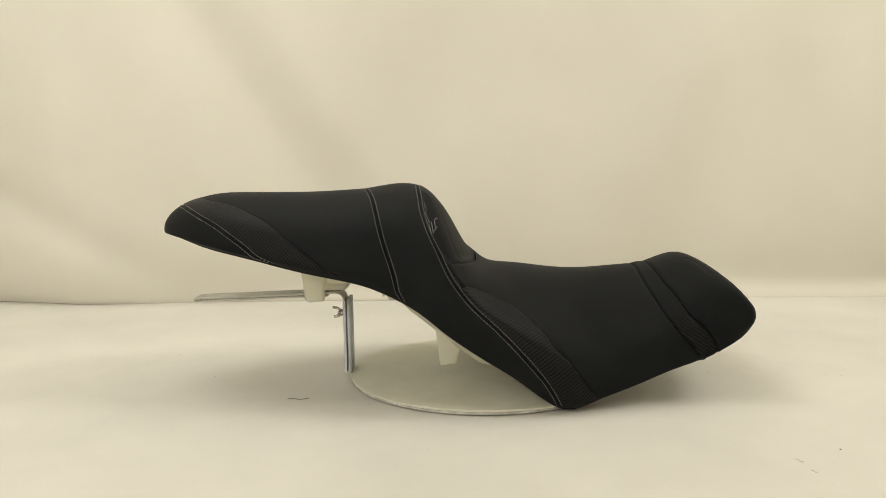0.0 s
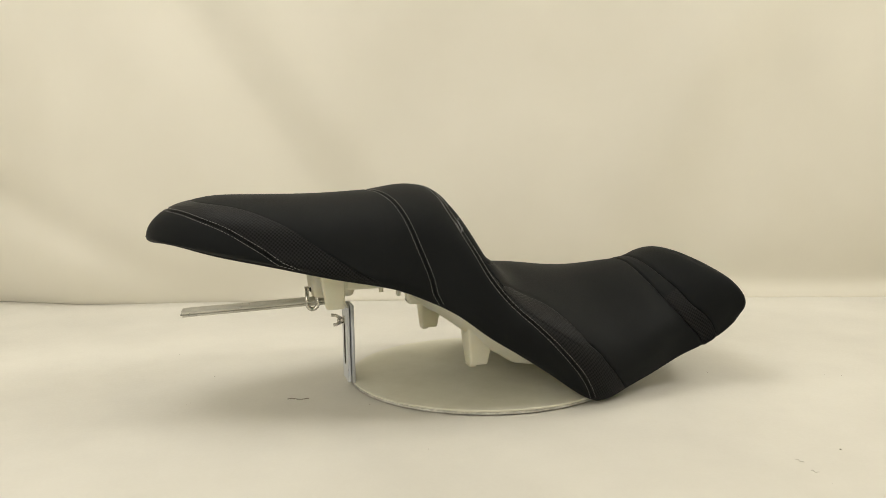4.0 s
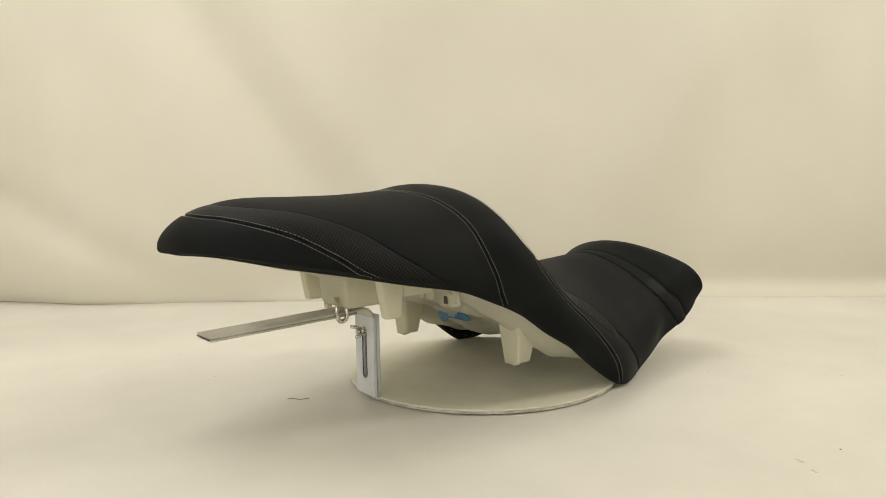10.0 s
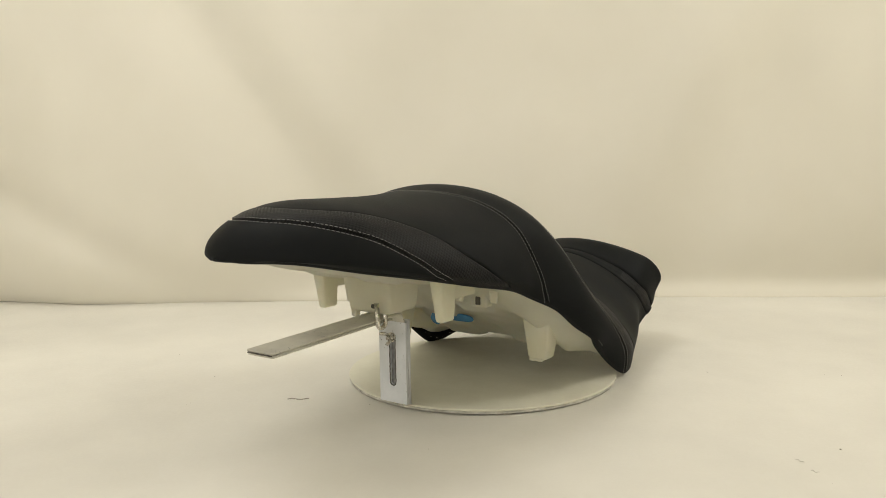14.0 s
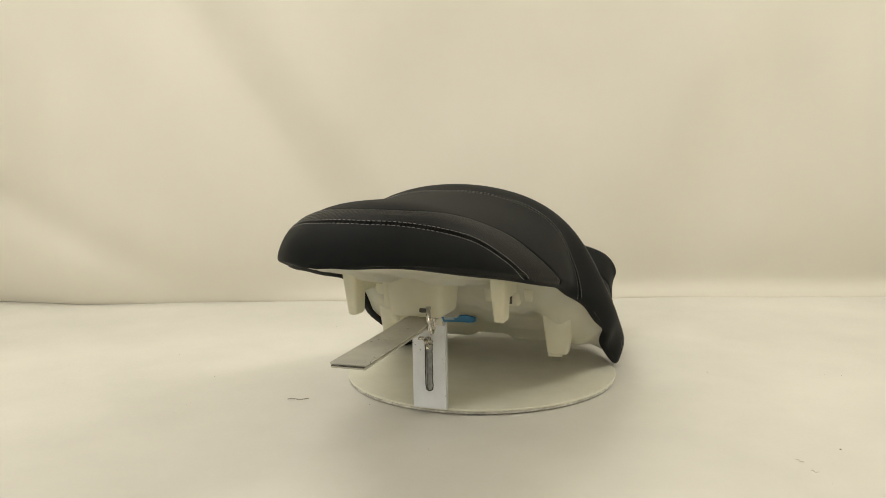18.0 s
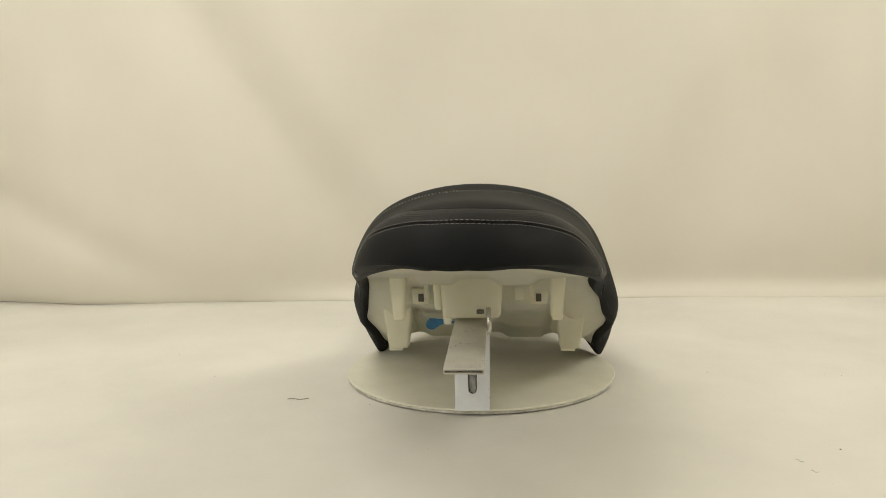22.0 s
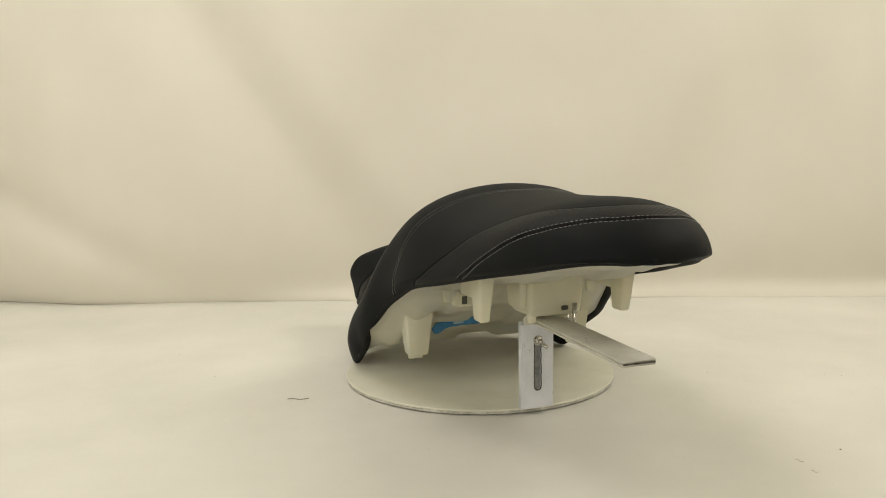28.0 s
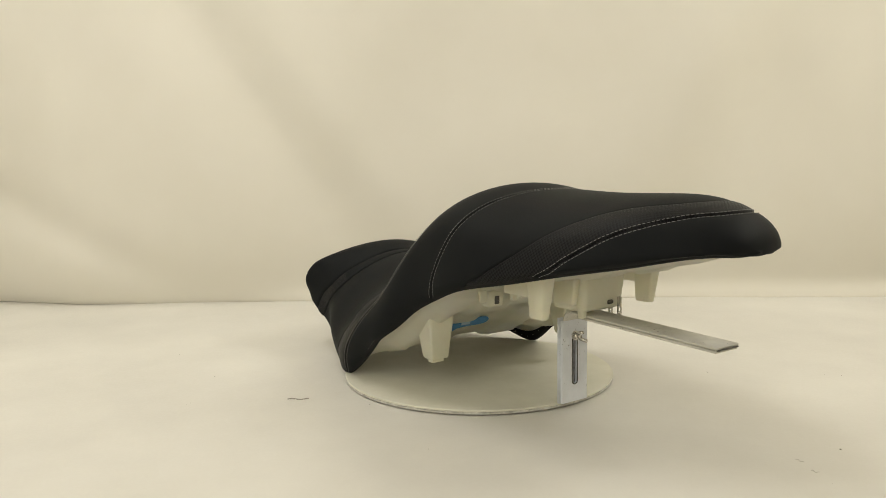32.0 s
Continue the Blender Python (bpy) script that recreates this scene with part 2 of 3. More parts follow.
bracket = thing("display_bracket", "white painted slotted steel bracket bolted to the turntable", "bracket")


def strip_along(path, width, thick, r=0.0008):
    """A flat steel strip bent along a path in the xz plane, width across y, with small edge rounds."""
    bm = bmesh.new()
    pts = [Vector((x, 0, z)) for x, z in path]
    h, w = thick / 2, width / 2
    ring = [(-w + r, h), (w - r, h), (w, h - r), (w, -h + r), (w - r, -h), (-w + r, -h), (-w, -h + r), (-w, h - r)]
    rows = []
    for i, p in enumerate(pts):
        d = (pts[min(i + 1, len(pts) - 1)] - pts[max(i - 1, 0)]).normalized()
        nrm = Vector((-d.z, 0, d.x))
        rows.append([bm.verts.new(p + Vector((0, a, 0)) + nrm * b) for a, b in ring])
    for a, b in zip(rows, rows[1:]):
        for k in range(8):
            bm.faces.new((a[k], a[(k + 1) % 8], b[(k + 1) % 8], b[k]))
    bm.faces.new(rows[0][::-1])
    bm.faces.new(rows[-1])
    bmesh.ops.recalc_face_normals(bm, faces=bm.faces[:])
    return bm


def slotted_plate(x, width, z0, z1, s0, s1, sw, thick):
    """An upright plate facing -x with a round-ended slot cut through it."""
    bm = bmesh.new()
    n = 10
    slot = [(-sw / 2 * math.cos(math.pi * k / n), s0 - sw / 2 * math.sin(math.pi * k / n)) for k in range(n + 1)]
    slot += [(sw / 2 * math.cos(math.pi * k / n), s1 + sw / 2 * math.sin(math.pi * k / n)) for k in range(n + 1)]
    w, c = width / 2, 0.004
    m = len(slot)
    outer = []
    for k, (a, b) in enumerate(slot):
        q = k if k <= n else k - n - 1
        side, edge = (-1, z0) if k <= n else (1, z1)
        if q < 2:
            outer.append((side * w, b))
        elif q > n - 2:
            outer.append((-side * w, b))
        else:
            outer.append((side * w * (1 - 2 * (q - 2) / (n - 4)), edge))
    sheets = []
    for dx in (-thick / 2, thick / 2):
        sheets.append(([bm.verts.new((x + dx, a, b)) for a, b in outer], [bm.verts.new((x + dx, a, b)) for a, b in slot]))
    for (o, i), flip in zip(sheets, (False, True)):
        for k in range(m):
            f = (o[k], o[(k + 1) % m], i[(k + 1) % m], i[k])
            bm.faces.new(f[::-1] if flip else f)
    for q in (0, 1):
        a, b = sheets[0][q], sheets[1][q]
        for k in range(m):
            bm.faces.new((a[k], a[(k + 1) % m], b[(k + 1) % m], b[k]))
    bmesh.ops.recalc_face_normals(bm, faces=bm.faces[:])
    return bm


def build_bracket():
    m = pose(0.0024, -0.0029, 0.0023, 0, 0, 2.12) @ pose(0, BY, 0)
    part("foot_plate", strip_along([(-0.1776, 0.0985), (-0.1776, -0.0010)], 0.0385, 0.0042), PLATE, bracket, at=m)
    part("slotted_plate", slotted_plate(-0.1835, 0.039, 0.0002, 0.0960, 0.0245, 0.0745, 0.0085, 0.0034), PLATE, bracket, at=m, smooth=False)
    half = 0.0085 / 2
    loop = [(-0.1851, -half * math.cos(math.pi * k / 8), 0.0245 - half * math.sin(math.pi * k / 8)) for k in range(9)]
    loop += [(-0.1851, half * math.cos(math.pi * k / 8), 0.0745 + half * math.sin(math.pi * k / 8)) for k in range(9)]
    fine = []
    for (x0, y0, z0), (x1, y1, z1) in zip(loop, loop[1:] + loop[:1]):
        steps = max(1, int(abs(z1 - z0) / 0.0028))
        fine += [(x0, y0 + (y1 - y0) * k / steps, z0 + (z1 - z0) * k / steps) for k in range(steps)]
    loop = [(x, y + 0.0009 * noise.noise((y * 900, z * 420, 1.0)), z + 0.0005 * noise.noise((z * 600, y * 300, 5.0))) for x, y, z in fine]
    part("slot_edge", tube(loop + loop[:1], 0.00062, 6, caps=False), WORN, bracket, "ragged dark bare edge of the slot", at=m)
    part("slot_backing", bevelled_box(0.0012, 0.0095, 0.064, 0.0, centre=(-0.1808, 0, 0.018)), SLOT, bracket, "grey worn metal seen through the slot", at=m, smooth=False)
    bend = [(-0.1835, 0.0955)] + [(-0.1955 + 0.012 * math.cos(a), 0.0955 + 0.012 * math.sin(a)) for a in [math.pi / 2 * k / 8 for k in range(1, 9)]]
    arm = bend + [(-0.23, 0.1062), (-0.30, 0.1042), (-0.3815, 0.1020)]
    part("arm", strip_along(arm, 0.0345, 0.0026), ARM, bracket, "long flat white arm bent out from the plate", at=m)
    part("arm_lower_strip", strip_along([(-0.205, 0.1037), (-0.23, 0.1030), (-0.30, 0.1010), (-0.3805, 0.0988)], 0.0345, 0.0024), ARM, bracket, at=m)
    part("arm_end", bevelled_box(0.0018, 0.032, 0.0011, 0.0003, centre=(-0.3818, 0, 0.0997)), WORN, bracket, "chipped bare steel end of the arm", at=m)
    part("washer", tube([(-0.1850, 0, 0.0775), (-0.1866, 0, 0.0775)], 0.0056, 20), STEEL, bracket, at=m, smooth=False)
    nut = part("wing_nut", tube([(-0.1865, 0, 0.0775), (-0.1905, 0, 0.0775)], 0.0040, 16), STEEL, bracket, "zinc wing nut", at=m)
    for bend_pts in ([(-0.1880, 0.001, 0.0790), (-0.1945, 0.0030, 0.0826), (-0.2015, 0.0046, 0.0842)], [(-0.1880, -0.0015, 0.0757), (-0.1940, -0.003, 0.0736), (-0.1995, -0.0044, 0.0726)]):
        part("wing", tube(bend_pts, 0.0021, 8), STEEL, nut)
    part("bolt_tip", tube([(-0.1900, 0, 0.0775), (-0.1945, 0, 0.0775)], 0.0022, 12), STEEL, bracket, at=m)
    # the steel hoop of the seat's latch hangs over the arm
    hoop = [(-0.2340, -0.0118, 0.128)] + [(-0.2275 - 0.0065 * math.cos(a), -0.0126, 0.1060 - 0.0065 * math.sin(a)) for a in [math.pi * k / 10 for k in range(11)]] + [(-0.2210, -0.0118, 0.128)]
    return hoop


HOOP = build_bracket()

# ---- the motorcycle seat: a lofted padded skin cut into sewn panels ----
# stations from tail to nose: place, top, lower edge, half width, its height, half width at the edge, roundness, middle line
SX = (-0.4155, -0.4126, -0.4044, -0.3824, -0.3363, -0.2760, -0.2075, -0.1468, -0.1068, -0.0707, -0.0379, -0.0033, 0.0386, 0.0861, 0.1303, 0.1783, 0.2234, 0.2631, 0.2965, 0.3149, 0.3269, 0.3325)
TOP = (0.1981, 0.2072, 0.2184, 0.2332, 0.2430, 0.2434, 0.2435, 0.2472, 0.2525, 0.2469, 0.2151, 0.1566, 0.1437, 0.1389, 0.1365, 0.1397, 0.1463, 0.1560, 0.1381, 0.1170, 0.1030, 0.0925)
LOW = (0.1944, 0.1938, 0.1938, 0.1933, 0.1829, 0.1708, 0.1559, 0.1435, 0.1280, 0.1090, 0.0842, 0.0629, 0.0338, 0.0028, 0.0086, 0.0220, 0.0362, 0.0509, 0.0668, 0.0772, 0.0851, 0.0888)
WIDE = (0.0044, 0.0188, 0.0398, 0.0663, 0.0984, 0.1194, 0.1347, 0.1462, 0.1486, 0.1587, 0.1711, 0.1758, 0.1779, 0.1737, 0.1594, 0.1455, 0.1256, 0.1209, 0.1255, 0.1253, 0.0881, 0.0297)
WIDE_Z = (0.1974, 0.1986, 0.1974, 0.1940, 0.1889, 0.1762, 0.1658, 0.1552, 0.1430, 0.1254, 0.1098, 0.0943, 0.0686, 0.0445, 0.0429, 0.0562, 0.0726, 0.0925, 0.1045, 0.0987, 0.0966, 0.0918)
LOW_W = (0.0043, 0.0154, 0.0315, 0.0558, 0.0882, 0.1108, 0.1299, 0.1385, 0.1430, 0.1535, 0.1614, 0.1687, 0.1611, 0.1641, 0.1550, 0.1405, 0.1264, 0.1247, 0.1220, 0.1088, 0.0783, 0.0231)
ROUND = (1.0514, 0.9943, 1.0382, 1.1564, 0.9296, 1.0167, 1.0957, 0.9724, 0.7587, 0.7847, 0.9448, 0.9866, 1.2456, 1.4935, 1.6489, 1.6706, 1.5577, 1.0649, 0.5287, 0.6426, 0.7541, 0.8811)
MID_Y = (0.0013, -0.0023, -0.0075, -0.0104, -0.0120, -0.0121, -0.0100, -0.0058, -0.0038, -0.0063, -0.0061, -0.0063, -0.0048, -0.0061, -0.0062, -0.0057, -0.0064, -0.0075, -0.0047, -0.0062, -0.0097, -0.0145)

NK = len(SX)


def spline_at(values, s):
    """Natural cubic spline on unit knots."""
    v = np.asarray(values, float)
    n = len(v)
    a, b = np.eye(n), np.zeros((n, n))
    for i in range(1, n - 1):
        a[i, i - 1:i + 2] = (1, 4, 1)
        b[i, i - 1:i + 2] = (6, -12, 6)
    m = np.linalg.solve(a, b) @ v
    i = np.clip(s.astype(int), 0, n - 2)
    f = s - i
    return v[i] * (1 - f) + v[i + 1] * f + ((1 - f) ** 3 - (1 - f)) * m[i] / 6 + (f ** 3 - f) * m[i + 1] / 6


def skin(s, u):
    """The skin with its cross-section eased, so that no crease runs along its flanks."""
    u = np.asarray(u, float)
    edge = np.clip((1 - np.abs(u)) / 0.30, 0, 1)
    reach = (0.03 + 0.25 * np.exp(-((np.abs(u) - 0.62) / 0.24) ** 2)) * edge * edge * (3 - 2 * edge)
    total = 0.0
    for k in range(-8, 9):
        total = total + raw_skin(s, u + k / 9 * reach) * (9 - abs(k)) / 81
    return total


def raw_skin(s, u):
    """The skin at s along the seat (knots from tail to nose) and u across it (-1 and 1 are the lower edges)."""
    s, u = np.broadcast_arrays(np.clip(np.asarray(s, float), 0, NK - 1), np.asarray(u, float))
    g = {k: spline_at(t, s) for k, t in (("x", SX), ("zt", TOP), ("zb", LOW), ("w", WIDE), ("zw", WIDE_Z), ("wb", LOW_W), ("n", ROUND), ("yc", MID_Y))}
    au = np.abs(u)
    a, t = np.clip(au / 0.6, 0, 1) * math.pi / 2, np.clip((au - 0.6) / 0.4, 0, 1)
    n, w = np.clip(g["n"], 0.45, 2.2), np.maximum(g["w"], 1e-4)
    y1, z1 = w * np.sin(a), g["zw"] + (g["zt"] - g["zw"]) * np.maximum(np.cos(a), 1e-9) ** n
    y2, z2 = w + (g["wb"] - w) * t ** 2, g["zw"] + (g["zb"] - g["zw"]) * t
    y = np.where(au <= 0.6, y1, y2) * np.sign(u) + g["yc"]
    z = np.where(au <= 0.6, z1, z2)
    return np.stack([g["x"], y, z], -1)


def skin_normal(s, u):
    h = 1e-3
    du = skin(s, np.clip(u + h, -1, 1)) - skin(s, np.clip(u - h, -1, 1))
    ds = skin(np.clip(s + 5 * h, 0, NK - 1), u) - skin(np.clip(s - 5 * h, 0, NK - 1), u)
    n = np.cross(ds, du)
    return n / (np.linalg.norm(n, axis=-1, keepdims=True) + 1e-12)


def seam_curve(us, ss):
    """A seam as s over |u|, smooth between its knots."""
    us, ss = np.asarray(us, float), np.asarray(ss, float)

    def f(u):
        a = np.abs(np.asarray(u, float))
        m = np.gradient(ss, us)
        m[0] = 0.0
        i = np.clip(np.searchsorted(us, a, side="right") - 1, 0, len(us) - 2)
        h = us[i + 1] - us[i]
        q = np.clip((a - us[i]) / h, 0, 1)
        return (ss[i] * (1 + 2 * q) * (1 - q) ** 2 + m[i] * h * q * (1 - q) ** 2 + ss[i + 1] * q * q * (3 - 2 * q) + m[i + 1] * h * q * q * (q - 1))
    return f


seam_tail = seam_curve((0, .08, .16, .24, .32, .40, .48, .58, .70, .85, 1.0), (2.76, 2.80, 2.94, 3.24, 3.56, 3.93, 4.45, 4.88, 5.13, 5.32, 5.47))
seam_insert = seam_curve((0, .07, .12, .20, .28, .36, .47, .57, .69, .85, 1.0), (3.48, 3.52, 3.62, 3.95, 4.70, 5.24, 5.72, 6.06, 6.36, 6.64, 6.82))
band_even = seam_curve((0, .10, .20, .30, .43, .53, .60, .80, 1.0), (6.90, 7.08, 7.27, 7.43, 7.64, 7.86, 8.00, 8.16, 8.28))


def seam_band(u):
    """The band's rear seam runs a little askew over the hump."""
    return band_even(u) - 0.17 * np.asarray(u, float)


seam_front = seam_curve((0, .09, .19, .30, .36, .41, .45, .49, .53, .58, .65, .74, .86, 1.0), (8.70, 8.78, 8.90, 9.08, 9.32, 9.70, 10.04, 10.62, 11.28, 11.72, 12.14, 12.50, 12.78, 12.98))
seam_foot = seam_curve((0, .13, .22, .30, .37, .41, .42, .43, .44, .45, .47, .50, .57, .65, .80, 1.0), (10.98, 10.92, 10.72, 10.48, 10.17, 10.00, 10.25, 10.90, 11.80, 12.45, 12.90, 13.13, 13.34, 13.53, 13.77, 14.02))
seam_strap = seam_curve((0, .19, .33, .46, .68, .85, 1.0), (15.52, 15.54, 15.74, 15.98, 16.30, 16.58, 16.76))
seam_nose = seam_curve((0, .20, .36, .50, .72, .85, 1.0), (15.90, 16.02, 16.30, 16.52, 16.97, 17.17, 17.30))
SPLIT = 0.41


def fold_line(points):
    """A pleat on the skin through a few places, as a dense 3D line."""
    p = np.asarray(points, float)
    k = np.linspace(0, len(p) - 1, 90)
    return skin(spline_at(p[:, 0], k), spline_at(p[:, 1], k))


PLEATS = [fold_line([(10.45, sg * .44), (10.75, sg * .38), (11.2, sg * .33), (11.75, sg * .325), (12.27, sg * .375), (12.68, sg * .43)]) for sg in (-1, 1)]
PLEATS += [fold_line([(9.55, sg * .10), (9.85, sg * .155), (10.15, sg * .225), (10.5, sg * .275)]) for sg in (-1, 1)]
PLEATS += [fold_line([(17.0, sg * .11), (17.2, sg * .19), (17.4, sg * .29)]) for sg in (-1, 1)]
PLEAT_DEPTH = (0.0012, 0.0012, 0.0014, 0.0014, 0.0016, 0.0016)

seat = thing("motorcycle_seat", "black vinyl two-up motorcycle seat with grey double stitching", "motorcycle seat")

US = np.unique(np.round(np.concatenate([np.linspace(0, 1, 90), np.linspace(.36, .53, 70), np.linspace(.94, 1, 8)]), 5))
US = np.concatenate([-US[:0:-1], US])


GS, GU = np.linspace(0, NK - 1, 64), np.linspace(0, 1, 60)
GIRTH = skin(GS[:, None], GU[None])
GIRTH = np.concatenate([np.zeros((64, 1)), np.cumsum(np.linalg.norm(np.diff(GIRTH, axis=1), axis=2), axis=1)], axis=1)


def girth(s, u):
    """Distance over the skin from its middle line, for the grain's coordinates."""
    a, c = s / (NK - 1) * 63, np.abs(u) * 59
    i, j = np.clip(a.astype(int), 0, 62), np.clip(c.astype(int), 0, 58)
    f, g = a - i, c - j
    return np.sign(u) * (GIRTH[i, j] * (1 - f) * (1 - g) + GIRTH[i + 1, j] * f * (1 - g) + GIRTH[i, j + 1] * (1 - f) * g + GIRTH[i + 1, j + 1] * f * g)


def seam_distance(p, s, u):
    """How far each place of a panel lies from one of its seams, by the nearest of many close points."""
    q = np.linspace(u[0], u[-1], 520)
    line = skin(np.interp(q, u, s), q)
    flat = p.reshape(-1, 3)
    out = np.empty(len(flat))
    for k in range(0, len(flat), 4000):
        c = flat[k:k + 4000]
        out[k:k + 4000] = ((c * c).sum(1)[:, None] + (line * line).sum(1)[None] - 2 * c @ line.T).min(1)
    return np.sqrt(np.maximum(out, 0)).reshape(p.shape[:2])


def hollow(d, e, u):
    """How far the bolster's front face lies back, at distances d from its seam and e from its foot."""
    side = np.clip((SPLIT - np.abs(u)) / 0.08, 0, 1)
    roll = DISH * np.exp(-((d - 0.014) / 0.0105) ** 2) * np.clip((np.abs(u) - 0.10) / 0.10, 0, 1)
    back = 0.0055 * (1 - np.exp(-(d / 0.022) ** 2)) * (1 - np.exp(-(e / 0.007) ** 2))
    return (roll + back) * side * side * (3 - 2 * side)


def panel(name, low, high, material, label="", rows=30, u_from=-1.0, u_to=1.0, at_low=(0.0017, 0.0021), at_high=(0.0017, 0.0021), puff=0.0006, hollowed=False):
    """One sewn panel of the skin between two seams; its borders roll down into them."""
    us = US[(US >= u_from - 1e-6) & (US <= u_to + 1e-6)]
    us = np.unique(np.concatenate([[u_from], us, [u_to]]))
    v = np.linspace(0, 1, rows)
    v = 0.5 * v + 0.5 * (3 * v * v - 2 * v ** 3)
    lo = low(us) if callable(low) else np.full(len(us), float(low))
    hi = high(us) if callable(high) else np.full(len(us), float(high))
    s = lo[None] + (hi - lo)[None] * v[:, None]
    u = np.broadcast_to(us[None], s.shape)
    p = skin(s, u)
    n = skin_normal(s, u)
    d0, d1 = seam_distance(p, lo, us), seam_distance(p, hi, us)
    far0 = callable(low)
    far1 = callable(high)
    off = np.zeros_like(d0)
    ends = np.clip((1 - np.abs(u)) / 0.05, 0.3, 1)
    soft = np.clip((np.abs(u) - 0.30) / 0.25, 0.3, 1)   # the insert's upper seam flattens over the crown
    if far0:
        off -= ends * (soft if low is seam_insert else 1) * at_low[0] * np.exp(-(d0 / at_low[1]) ** 2)
    if far1:
        off -= ends * (soft if high is seam_insert else 1) * at_high[0] * np.exp(-(d1 / at_high[1]) ** 2)
    off += puff * np.tanh(np.minimum(d0, d1) / 0.02)
    if hollowed:
        off -= hollow(d0, d1, u)
    for line, dep in zip(PLEATS, PLEAT_DEPTH):
        box = np.all((p > line.min(0) - 0.01) & (p < line.max(0) + 0.01), axis=2)
        if box.any():
            q = p[box]
            dist = np.sqrt(((q[:, None] - line[None]) ** 2).sum(2)).min(1)
            off[box] -= dep * np.exp(-(dist / 0.0018) ** 2)
    # slow unevenness of the foam
    flat = p.reshape(-1, 3)
    wob = np.array([noise.noise((a * 16, b * 16, c * 16)) for a, b, c in flat]).reshape(off.shape)
    off += 0.0005 * wob * np.tanh(np.minimum(d0, d1) / 0.012) ** 2
    p = p + n * off[..., None]
    if not far0:
        p[0] = TIP
    if not far1:
        p[-1] = NOSE
    uv = np.stack([p[..., 0] * 1.08, girth(s, u)], -1).reshape(-1, 2)
    return array_part(name, p.reshape(-1, 3), grid_faces(rows, len(us)), material, seat, label, uvs=uv)


SEWN, PLAIN, FOOT, STRAP = (0.0024, 0.0016), (0.0013, 0.0012), (0.0032, 0.0032), (0.0026, 0.0015)
TIP = np.array([SX[0] - 0.0016, MID_Y[0], 0.5 * (TOP[0] + LOW[0])])
NOSE = np.array([SX[-1] + 0.0030, MID_Y[-1], 0.5 * (TOP[-1] + LOW[-1])])
DISH = 0.0098   # the bolster's front face lies back behind its rolled edge
panel("tail_panel", 0.0, seam_tail, VINYL, "smooth rear panel with a lightly embroidered mark", rows=50, at_high=SEWN)
panel("tail_insert", seam_tail, seam_insert, CHECK, "check-embossed black vinyl insert", rows=44, at_low=SEWN, at_high=PLAIN)
panel("passenger_cushion", seam_insert, seam_band, VINYL, rows=84, at_low=PLAIN, at_high=SEWN)
panel("hump_band", seam_band, seam_front, VINYL, rows=80, at_low=SEWN, at_high=SEWN)
panel("bolster_front", seam_front, seam_foot, VINYL, "front face of the bolster with a silver embroidered mark", rows=44, u_from=-SPLIT, u_to=SPLIT, at_low=SEWN, at_high=FOOT, hollowed=True)
for sg in (-1, 1):
    panel("side_insert", seam_front, seam_foot, CHECK, "check-embossed black vinyl insert", rows=44, u_from=min(sg * SPLIT, sg), u_to=max(sg * SPLIT, sg), at_low=SEWN, at_high=PLAIN)


def insert_wing(sg):
    """The inner wing of the side insert, which laps over the cushion beside the bolster's foot."""
    ks = np.array((10.45, 10.6, 10.85, 11.2, 11.7, 12.0, 12.3, 12.6, 12.85, 13.12))
    inner = np.array((.440, .405, .366, .336, .328, .338, .363, .400, .443, .500))
    outer = np.array((.458, .466, .480, .500, .520, .530, .535, .540, .545, .550))
    s = np.linspace(ks[0], ks[-1], 90)
    at = np.interp(s, ks, np.arange(len(ks)))
    ui, uo = spline_at(inner, at), spline_at(outer, at)
    v = np.linspace(0, 1, 30) ** 1.4
    u = ui[:, None] + (uo - ui)[:, None] * v[None]
    ss = np.broadcast_to(s[:, None], u.shape)
    p = skin(ss, sg * u)
    d = np.linalg.norm(p - p[:, :1], axis=2)
    off = -0.0012 + 0.0022 * (1 - np.exp(-(d / 0.0014) ** 2))
    end, rim = np.clip((s - 12.6) / 0.5, 0, 1)[:, None], np.clip((v - 0.7) / 0.3, 0, 1)[None]
    off = off - 0.0022 * end * end * (3 - 2 * end) - 0.0016 * rim * rim * (3 - 2 * rim)
    p = p + skin_normal(ss, sg * u) * off[..., None]
    uv = np.stack([p[..., 0] * 1.08, girth(ss, sg * u)], -1).reshape(-1, 2)
    f = grid_faces(len(s), len(v))
    array_part("insert_wing", p.reshape(-1, 3), [q if sg > 0 else q[::-1] for q in f], CHECK, seat, "check-embossed black vinyl insert", uvs=uv)


for sg in (-1, 1):
    insert_wing(sg)
panel("rider_cushion", seam_foot, seam_strap, VINYL, rows=90, at_low=(0.0018, 0.0018), at_high=STRAP)
panel("nose_strap", seam_strap, seam_nose, VINYL, "smooth padded vinyl strap across the nose", rows=24, u_from=-0.34, u_to=0.34, puff=0.0018, at_low=STRAP, at_high=STRAP)
for sg in (-1, 1):
    panel("strap_shoulder", seam_strap, seam_nose, FAINT_CHECK, "faintly embossed vinyl strap", rows=24, u_from=min(sg * 0.34, sg * 0.47), u_to=max(sg * 0.34, sg * 0.47), puff=0.0018, at_low=STRAP, at_high=STRAP)
    panel("strap_end", seam_strap, seam_nose, CHECK, "check-embossed end of the nose strap", rows=24, u_from=min(sg * 0.47, sg), u_to=max(sg * 0.47, sg), puff=0.0018, at_low=STRAP, at_high=STRAP)
panel("nose_panel", seam_nose, NK - 1.0, VINYL, rows=56, at_low=STRAP)


